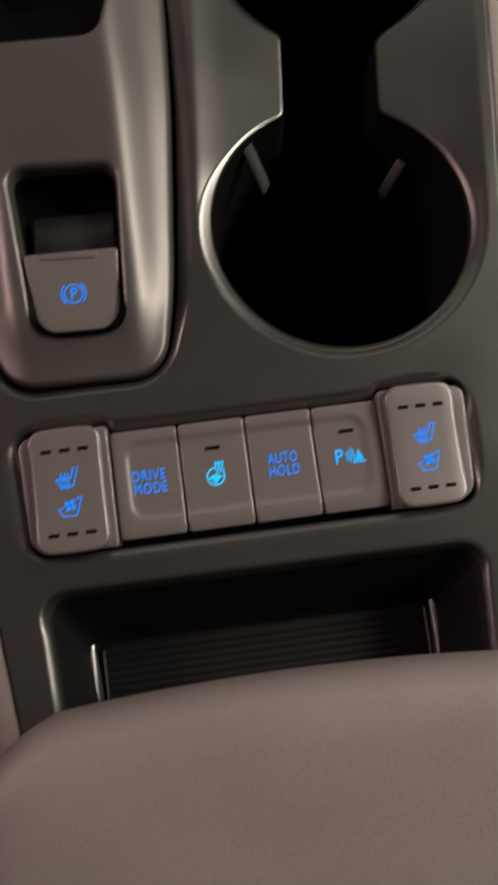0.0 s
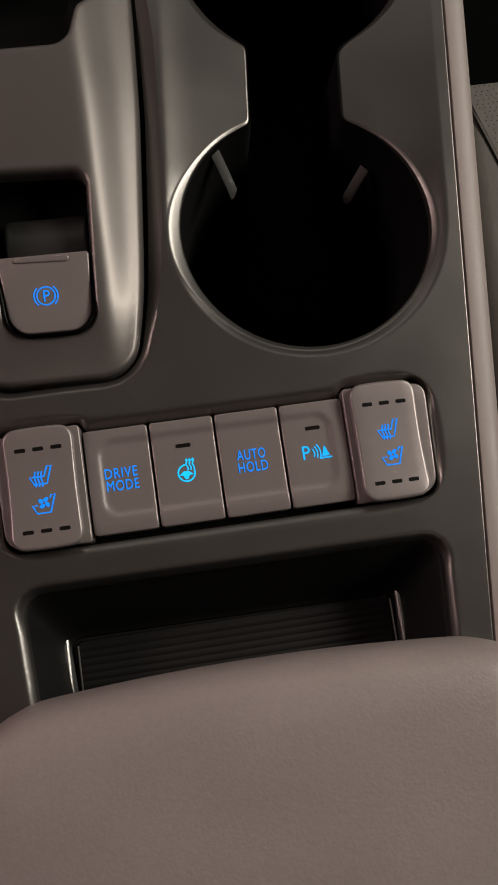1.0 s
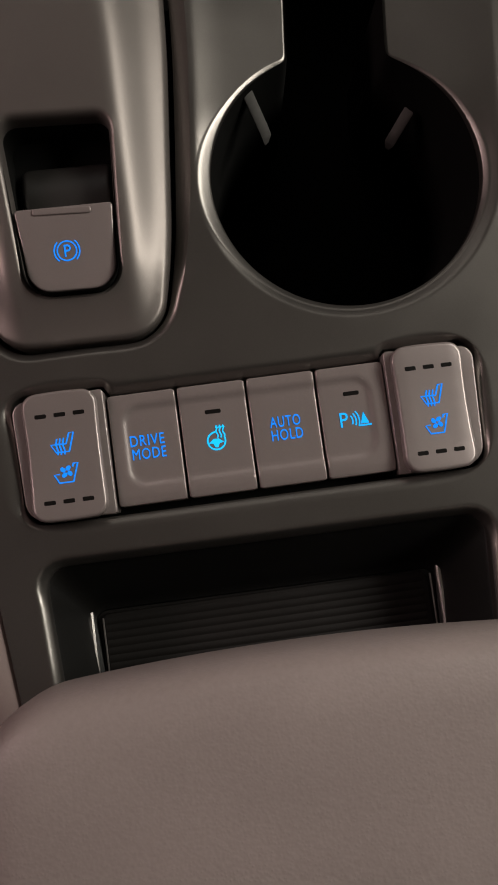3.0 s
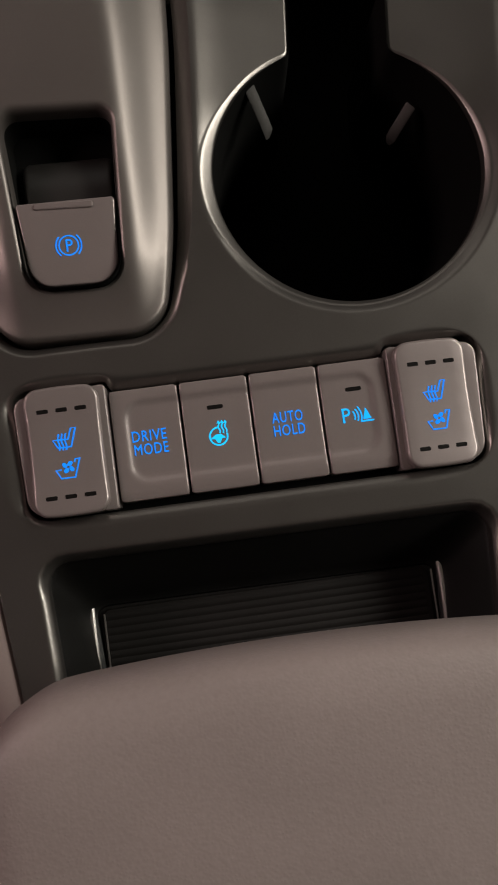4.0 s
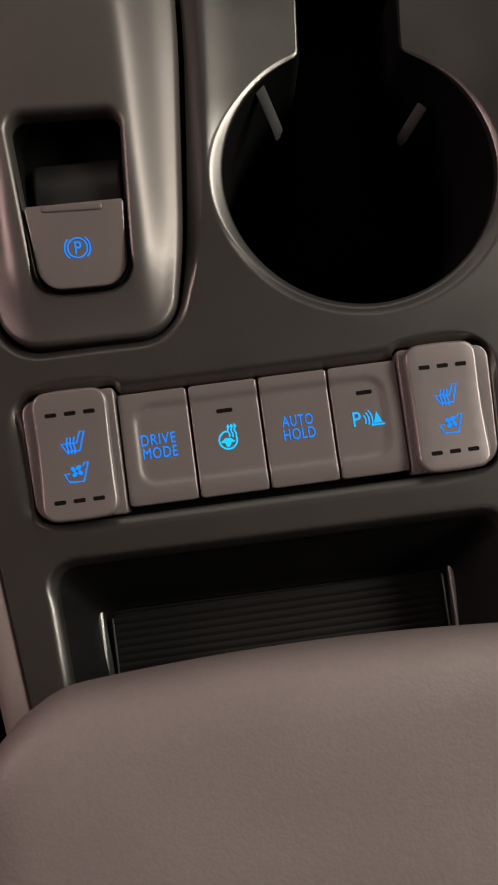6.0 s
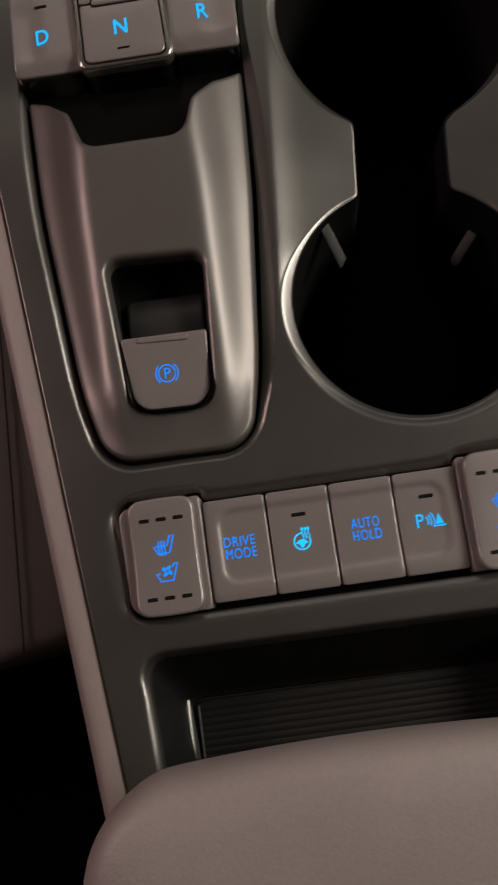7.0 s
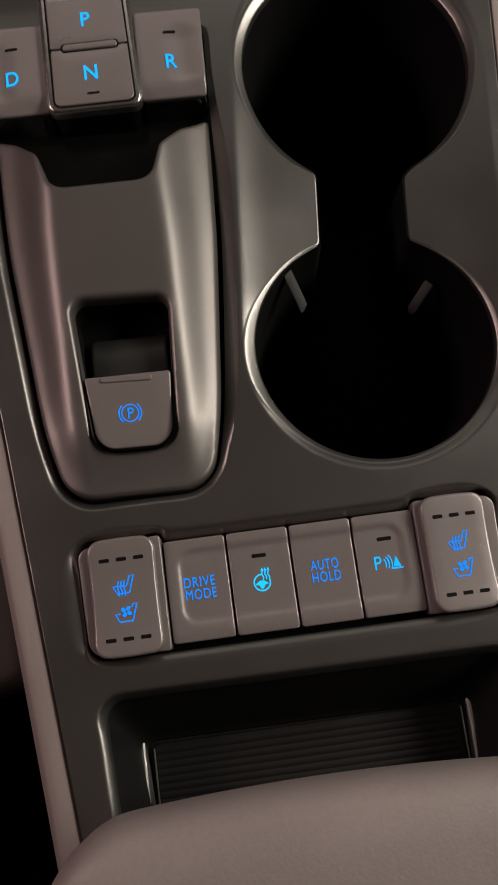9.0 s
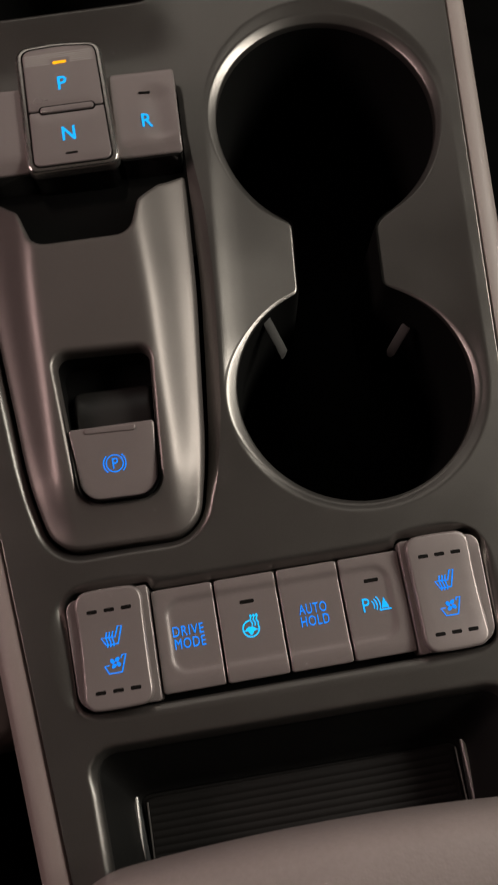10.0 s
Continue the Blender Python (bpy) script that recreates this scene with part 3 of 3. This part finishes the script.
BRAKE_PLAN = [(-1.77, 3.14, 0.75), (0.90, 3.05, 0.75), (1.20, 8.32, 0.44), (-2.16, 8.52, 0.46)]
SURROUND_PLAN = [(-2.90, 1.72, 1.3), (1.95, 1.60, 1.3), (2.55, 4.4, 20), (3.18, 10.7, 40), (3.46, 15.60, 0.10), (2.35, 14.95, 0.9), (1.55, 14.05, 0.8), (1.12, 12.65, 0.7), (-2.40, 12.70, 0.7), (-2.84, 14.25, 0.9), (-3.70, 15.20, 1.2), (-4.53, 15.72, 0.10), (-4.36, 11.2, 36), (-3.55, 4.2, 18)]


SIDE_RIGHT = np.array([tuple(p) for p in round_poly([(0.81, -4, 0), (2.55, 4.4, 20), (3.18, 10.7, 40), (3.62, 19.75, 0.3), (3.9, 30, 0), (-20, 30, 0), (-20, -4, 0)])])
SIDE_LEFT = np.array([tuple(p) for p in round_poly([(-1.48, -4, 0), (20, -4, 0), (20, 30, 0), (-4.9, 30, 0), (-4.62, 19.75, 0.3), (-4.36, 11.2, 36), (-3.55, 4.2, 18)])])
# how steeply the shoulder rises with the distance from the outline, where it is broadest
REACH = np.linspace(0, 2.5, 51)
RISE = np.interp(REACH, (0, 0.30, 0.60, 0.95, 1.35, 1.62, 1.86, 2.06, 2.25, 2.42), (0.66, 0.54, 0.66, 0.86, 0.86, 0.70, 0.46, 0.22, 0.07, 0))
RISE = np.concatenate(([0], np.cumsum((RISE[1:] + RISE[:-1]) / 2 * np.diff(REACH))))


def surround_height(x, y):
    """A level middle between two shoulders with soft ridges, which fade out towards the lower, rounded end."""
    d = min(gap_to(SIDE_RIGHT, x, y), gap_to(SIDE_LEFT, x, y))
    size = 0.48 + 0.0489 * (y - 2.5)
    level = 0.36 + 0.86 * size - 0.45 * smooth((4.2 - y) / 2.6)
    fade = 1 - math.exp(-max(y - 1.7, 0) / 1.7)
    return level - fade * size * float(RISE[-1] - np.interp(d / size, REACH, RISE))


def build_surround():
    plan = resample(round_poly(SURROUND_PLAN), 0.12)
    hole = resample(offset(resample(round_poly(BRAKE_PLAN), 0.12), 0.15), 0.12)
    bm = bmesh.new()
    rings = [at(plan, -0.9)]
    for k in range(7):
        a = math.pi / 2 * k / 6
        edge = offset(plan, -0.17 * (1 - math.cos(a)))
        rings.append([(p.x, p.y, surround_height(p.x, p.y) - 0.17 * (1 - math.sin(a))) for p in edge])
    loft(bm, rings)
    fill(bm, edge, [hole], surround_height, 0.13)
    part("surround", bm, BEZEL, selector, "satin bronze-grey surround with rounded shoulders", 45)


build_surround()
ring = resample(round_poly(BRAKE_PLAN), 0.12)
bm = bmesh.new()
prof = ((0.19, 0.004), (0.14, -0.008), (0.10, -0.028), (0.06, -0.058), (0.03, -0.10), (0.0, -0.17), (-0.02, -0.30), (-0.02, -0.7))
loft(bm, [[(p.x, p.y, surround_height(q.x, q.y) + dz) for p, q in zip(offset(ring, d), offset(ring, 0.24))] for d, dz in prof])
part("opening_rim", bm, BEZEL, selector, "softly rounded edge of the brake switch opening", 60)
# dark pocket in front of the keys
bm = sheet(24, 24, lambda a, b: (-4.55 + 8.1 * a, 12.4 + 7.2 * b, -0.85 + 0.25 * smooth((b - 0.30) / 0.35)))
part("pocket", bm, GLOSS, selector, "gloss black pocket under the keys")


def selector_key(name, plan, z0, top, parent, bevel=0.08, mat=None):
    return part(name, pad(resample(round_poly(plan), 0.14), z0, top, bevel, 0.12), mat or SATIN, parent)


def scoop(cx, cy, w, h, deep):
    return lambda x, y: -deep * smooth((0.75 - math.hypot(max(abs(x - cx) - w + 0.5, 0), max(abs(y - cy) - h + 0.5, 0))) / 0.8)


def gear_key(x0, x1, name, text, tx, label, hollow):
    part("key_body", pad(resample(round_poly([(x0 + 0.03, 16.0, 0.15), (x1 - 0.03, 15.95, 0.15), (x1 + 0.1, 19.4, 0.1), (x0 + 0.08, 19.5, 0.1)]), 0.2), -0.9, 0.5, 0.02, 2), GLOSS, selector, "gloss black key body")
    k = selector_key(name, [(x0, 16.08, 0.15), (x1, 16.03, 0.15), (x1 + 0.14, 19.55, 0.12), (x0 + 0.05, 19.62, 0.12)], 0.48, lambda x, y: 0.82 + 0.012 * (y - 16) + hollow(x, y) - 0.22 * smooth((16.75 - y) / 0.7) ** 2, selector)
    z = lambda x, y: 0.835 + 0.012 * (y - 16) + hollow(x, y) + 0.012
    letters("letter", text, tx, 17.42, z, 0.82, AZURE, k, 0.88, 0.014)
    slot("indicator", tx + 0.05, 18.63, lambda x, y: z(x, y) + 0.004, 0.46, 0.09, DARK, k, "unlit dark indicator")
    return k


gear_key(1.10, 3.52, "reverse_key", "R", 2.37, "", scoop(2.80, 17.6, 0.50, 1.2, 0.10))
gear_key(-4.62, -2.22, "drive_key", "D", -3.48, "", scoop(-4.0, 17.6, 0.50, 1.2, 0.10))
part("park_neutral_frame", pad(resample(round_poly([(-2.28, 15.72, 0.36), (1.17, 15.68, 0.36), (1.06, 21.10, 0.55), (-0.6, 21.32, 6), (-2.28, 21.22, 0.55)]), 0.14), 0.55, lambda x, y: 1.02 + 0.02 * (y - 16), 0.16, 0.5), FRAME, selector, "satin metal frame round the park and neutral keys")
part("frame_body", pad(resample(round_poly([(-2.2, 15.82, 0.3), (1.02, 15.74, 0.3), (1.04, 21.0, 0.4), (-2.14, 21.15, 0.4)]), 0.2), -0.9, 0.6, 0.02, 2), GLOSS, selector, "gloss black frame body")
frame_top = lambda x, y: 1.02 + 0.02 * (y - 16)
neutral = part("neutral_key", pad(resample(round_poly([(-1.98, 15.92, 0.25), (0.90, 15.88, 0.25), (0.85, 18.17, 0.04), (-1.97, 18.19, 0.04)]), 0.12), 0.8, lambda x, y: frame_top(x, y) + 0.05, 0.05, 0.4), SATIN, selector)
park = part("park_key", pad(resample(round_poly([(-1.97, 18.25, 0.04), (0.85, 18.23, 0.04), (0.80, 20.86, 0.35), (-0.6, 21.02, 5), (-1.98, 20.95, 0.35)]), 0.12), 0.8, lambda x, y: frame_top(x, y) + 0.05, 0.05, 0.4), SATIN, selector)
for name, plan, deep in (("key_gap", [(-2.04, 15.86, 0.28), (0.96, 15.82, 0.28), (0.86, 20.92, 0.38), (-0.6, 21.08, 5), (-2.04, 21.01, 0.38)], 0.012),):
    part(name, pad(resample(round_poly(plan), 0.14), 0.8, lambda x, y: frame_top(x, y) + deep, 0.004, 0.6), DARK, selector, "dark gap round the keys")
z = lambda x, y: frame_top(x, y) + 0.06
part("finger_bar", pad(resample(round_poly([(-1.52, 18.09, 0.12), (0.48, 18.07, 0.12), (0.48, 18.33, 0.12), (-1.52, 18.35, 0.12)]), 0.08), 1.0, lambda x, y: frame_top(x, y) + 0.12, 0.05, 1.0), SATIN, selector, "raised bar between the keys")
# the shadow round the bar is a thin dark sheet on the keys
part("bar_shadow_gap", pad(resample(round_poly([(-1.58, 18.03, 0.14), (0.54, 18.01, 0.14), (0.54, 18.39, 0.14), (-1.58, 18.41, 0.14)]), 0.08), 1.0, lambda x, y: frame_top(x, y) + 0.056, 0.004, 1.0), DARK, selector, "thin dark sheet painted as the shadow gap round the raised bar")
letters("letter", "N", -0.58, 17.14, z, 0.82, AZURE, neutral, 0.90, 0.018)
slot("indicator", -0.56, 16.30, z(0, 16.3), 0.46, 0.09, DARK, neutral, "unlit dark indicator")
letters("letter", "P", -0.58, 19.34, z, 0.82, AZURE, park, 0.90, 0.018)
slot("indicator", -0.59, 20.27, z(0, 20.3) + 0.01, 0.52, 0.12, AMBER, park, "lit amber indicator")
bm = bmesh.new()
for i in range(38):
    for j in range(6):
        x, y = -1.88 + i * 0.068, 20.22 + j * 0.085
        if abs(x + 0.60) > 0.36 or y > 20.42:
            blob(bm, [(x, y), (x + 0.042, y), (x + 0.042, y + 0.050), (x, y + 0.050)], z(x, y) + 0.002)
part("dotted_band", bm, PRINT, park, "fine dotted pattern", kind="stuff")

# ---- parking brake switch ----
brake = thing("parking_brake_switch", -0.45, 5.7, -1.0, "taupe parking brake switch in a deep black opening", "brake switch")
bm = bmesh.new()
loft(bm, [at(offset(ring, 0.02), 0.85), at(offset(ring, -0.06), -0.7)])
fill(bm, offset(ring, -0.06), [], lambda x, y: -0.7, 1)
part("well", bm, WELL, brake, "deep black opening")
plan = resample(round_poly([(-1.69, 3.23, 0.68), (0.83, 3.14, 0.68), (1.00, 5.63, 0.06), (-1.91, 5.70, 0.06)]), 0.12)
tilt = lambda x, y: 0.72 + 0.10 * (y - 4.2)
cap = part("cap", pad(plan, -0.4, tilt, 0.06, 0.4), SATIN, brake)
part("finger_lip", pad(resample(round_poly([(-1.38, 5.46, 0.03), (0.34, 5.36, 0.03), (0.38, 5.56, 0.06), (-1.36, 5.66, 0.06)]), 0.08), 0.8, lambda x, y: tilt(x, y) + 0.05, 0.04, 1), SATIN, cap, "raised finger lip")
part("finger_scoop", pad(resample(round_poly([(-1.72, 5.50, 0.1), (0.94, 5.40, 0.1), (1.04, 7.36, 0.25), (-1.80, 7.46, 0.25)]), 0.15), -0.65, lambda x, y: 0.12 - 0.30 * ((y - 6.2) / 1.0) ** 2, 0.20, 0.2, 5), SCOOP, brake, "black scooped underside of the switch")
bm = bmesh.new()
zb = lambda y: tilt(0, y) + 0.012
ribbon(bm, ring_pts(-0.50, 4.34, 0.285), 0.042, 0, True)
for a in (-48, 132):
    ribbon(bm, ring_pts(-0.50, 4.34, 0.375, a, a + 96, 14), 0.042, 0)
for v in bm.verts:
    v.co.z = zb(v.co.y)
part("brake_symbol", bm, BLUE, cap, "backlit blue brake symbol")
letters("lettering", "P", -0.48, 4.34, lambda x, y: zb(y), 0.52, BLUE, cap, 0.88, 0.006)

# ---- padded armrest lid ----
armrest = thing("armrest", 4.2, -20, -0.1, "taupe leather padded armrest lid with rounded front", "armrest")


def arm_plan(inset):
    base = resample(round_poly([(-4.10, -33, 1.0), (12.5, -33, 1.0), (12.42, -7.27, 2.5), (-3.85, -7.27, 2.5)], 14), 0.35)
    ring = offset(base, -inset)
    return [Vector((p.x, p.y - 0.10 - 0.0075 * (p.x - 4.2) ** 2 * smooth((p.y + 14) / 6))) for p in ring]


bm = bmesh.new()
part("lid_base", pad(resample(round_poly([(-2.6, -32, 1), (11, -32, 1), (10.9, -9.2, 1.6), (-2.5, -9.2, 1.6)]), 0.5), -0.1, 0.9, 0.1, 6), BLACK, armrest, "black plastic underside of the lid")
levels = [(0.04, 2.8), (0.0, 3.8), (0.03, 4.4), (0.13, 4.9), (0.34, 5.24), (0.70, 5.45), (1.5, 5.58)]
loft(bm, [at(arm_plan(i), z) for i, z in ((1.6, 0.75), (0.9, 1.0), (0.35, 1.7), (0.04, 2.8))])
crown = lambda x, y: 0.22 * smooth((y + 9) / -6) * (1 - ((x - 4.2) / 9) ** 2)
loft(bm, [at(arm_plan(i), lambda x, y: z + crown(x, y) * smooth((i - 0.05) / 1.45)) for i, z in levels])
fill(bm, arm_plan(1.5), [], lambda x, y: 5.58 + crown(x, y), 0.8)
fill(bm, arm_plan(1.6), [], lambda x, y: 0.75, 50)
part("pad", bm, LEATHER, armrest, "", 60)


# ---- seats at both sides ----
def seat_block(thing_ob, plan, z0, top, bevel, mat, name, label):
    return part(name, pad(resample(round_poly(plan), 0.6), z0, top, bevel, 1.2, 6), mat, thing_ob, label, 60)


driver = thing("driver_seat", -30, 20, -32, "grey leather driver seat cushion with stitched side bolster", "car seat")
seat_block(driver, [(-52, -4.9, 2), (-10.5, -4.9, 1.0), (-6.35, -4.0, 0.8), (-7.3, 42, 4), (-52, 42, 6)], -32, lambda x, y: -6.0 - 0.6 * smooth((x + 9.5) / 3), 0.7, SEAT, "bolster", "grey leather side bolster")
part("seam", tube([(-8.35 + 0.02 * k - 0.06 * (k - 6) ** 2 * 0.02, -4.2 + 2.2 * k, -6.02) for k in range(18)], 0.035, 6, False), DARK, driver, "dark stitched seam")
passenger = thing("passenger_seat", 36, -10, -32, "grey perforated leather passenger seat cushion with smooth bolster", "car seat")
seat_block(passenger, [(14.2, -34, 3), (60, -34, 3), (60, 14.8, 5), (16.4, 14.3, 0.8)], -32, lambda x, y: -6.4, 1.2, SEAT, "cushion", "grey leather cushion")
seam_line = lambda y: 16.75 + (14.2 - y) * 0.30
bm = bmesh.new()
loft(bm, [[(seam_line(14.0) + 0.2, 13.9, -6.38), (60, 14.2, -6.38)], [(seam_line(4) + 0.2, 4, -6.38), (60, 4, -6.38)], [(seam_line(-8) + 0.2, -8, -6.38), (60, -8, -6.38)]], closed=False)
part("perforated_insert", bm, SEAT, passenger, "perforated leather insert")
bm = bmesh.new()
for i in range(34):
    for j in range(60):
        x, y = 17.0 + 0.24 * i + 0.12 * (j % 2) + 0.03 * math.sin(7 * i + 3 * j), 13.8 - 0.20 * j + 0.03 * math.sin(5 * i - 4 * j)
        if x > seam_line(y) + 0.35:
            blob(bm, [(x + 0.028 * math.cos(t), y + 0.028 * math.sin(t)) for t in (math.pi / 3 * k for k in range(6))], -6.372)
part("perforation", bm, DARK, passenger, "small dark perforations", kind="stuff")
part("seam", tube([(seam_line(y), y, -6.36) for y in (14.1, 10, 7, 4, 0, -8)], 0.045, 6, False), DARK, passenger, "dark stitched seam")


# ---- closed cabin: unseen walls, with unseen windows added where the lamps stand ----
def box(bm, lo, hi):
    for v in bmesh.ops.create_cube(bm, size=1)["verts"]:
        v.co = [a + (b - a) * (c + 0.5) for a, b, c in zip(lo, hi, v.co)]


def wall(name, lo, hi, mat, hole=None):
    """A slab, with an opening right through its thin side where a hole (two low and two high bounds) is given."""
    bm = bmesh.new()
    if hole is None:
        box(bm, lo, hi)
    else:
        axis = 0 if hi[0] - lo[0] < 10 else 1
        along = 1 - axis
        (u0, z0), (u1, z1) = hole
        for u_lo, u_hi, z_lo, z_hi in ((lo[along], u0, lo[2], hi[2]), (u1, hi[along], lo[2], hi[2]), (u0, u1, lo[2], z0), (u0, u1, z1, hi[2])):
            a, b = list(lo), list(hi)
            a[along], b[along], a[2], b[2] = u_lo, u_hi, z_lo, z_hi
            box(bm, a, b)
    return tagged(part(name, bm, mat), kind="structure")


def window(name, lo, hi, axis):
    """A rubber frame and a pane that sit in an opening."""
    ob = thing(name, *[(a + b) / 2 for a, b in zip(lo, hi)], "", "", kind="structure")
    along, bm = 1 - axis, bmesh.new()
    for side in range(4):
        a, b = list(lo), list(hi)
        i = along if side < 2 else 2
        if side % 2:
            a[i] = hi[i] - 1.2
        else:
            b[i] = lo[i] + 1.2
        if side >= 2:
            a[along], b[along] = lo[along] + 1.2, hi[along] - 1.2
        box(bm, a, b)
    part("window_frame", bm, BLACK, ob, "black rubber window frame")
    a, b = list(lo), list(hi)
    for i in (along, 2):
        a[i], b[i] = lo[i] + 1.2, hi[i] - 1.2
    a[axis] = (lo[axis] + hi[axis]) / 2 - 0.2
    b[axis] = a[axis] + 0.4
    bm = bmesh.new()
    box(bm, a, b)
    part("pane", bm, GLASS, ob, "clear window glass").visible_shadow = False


wall("floor", (-70, -80, -35), (82, 113, -32), CARPET)
wall("ceiling", (-70, -80, 94), (82, 113, 97), LINER)
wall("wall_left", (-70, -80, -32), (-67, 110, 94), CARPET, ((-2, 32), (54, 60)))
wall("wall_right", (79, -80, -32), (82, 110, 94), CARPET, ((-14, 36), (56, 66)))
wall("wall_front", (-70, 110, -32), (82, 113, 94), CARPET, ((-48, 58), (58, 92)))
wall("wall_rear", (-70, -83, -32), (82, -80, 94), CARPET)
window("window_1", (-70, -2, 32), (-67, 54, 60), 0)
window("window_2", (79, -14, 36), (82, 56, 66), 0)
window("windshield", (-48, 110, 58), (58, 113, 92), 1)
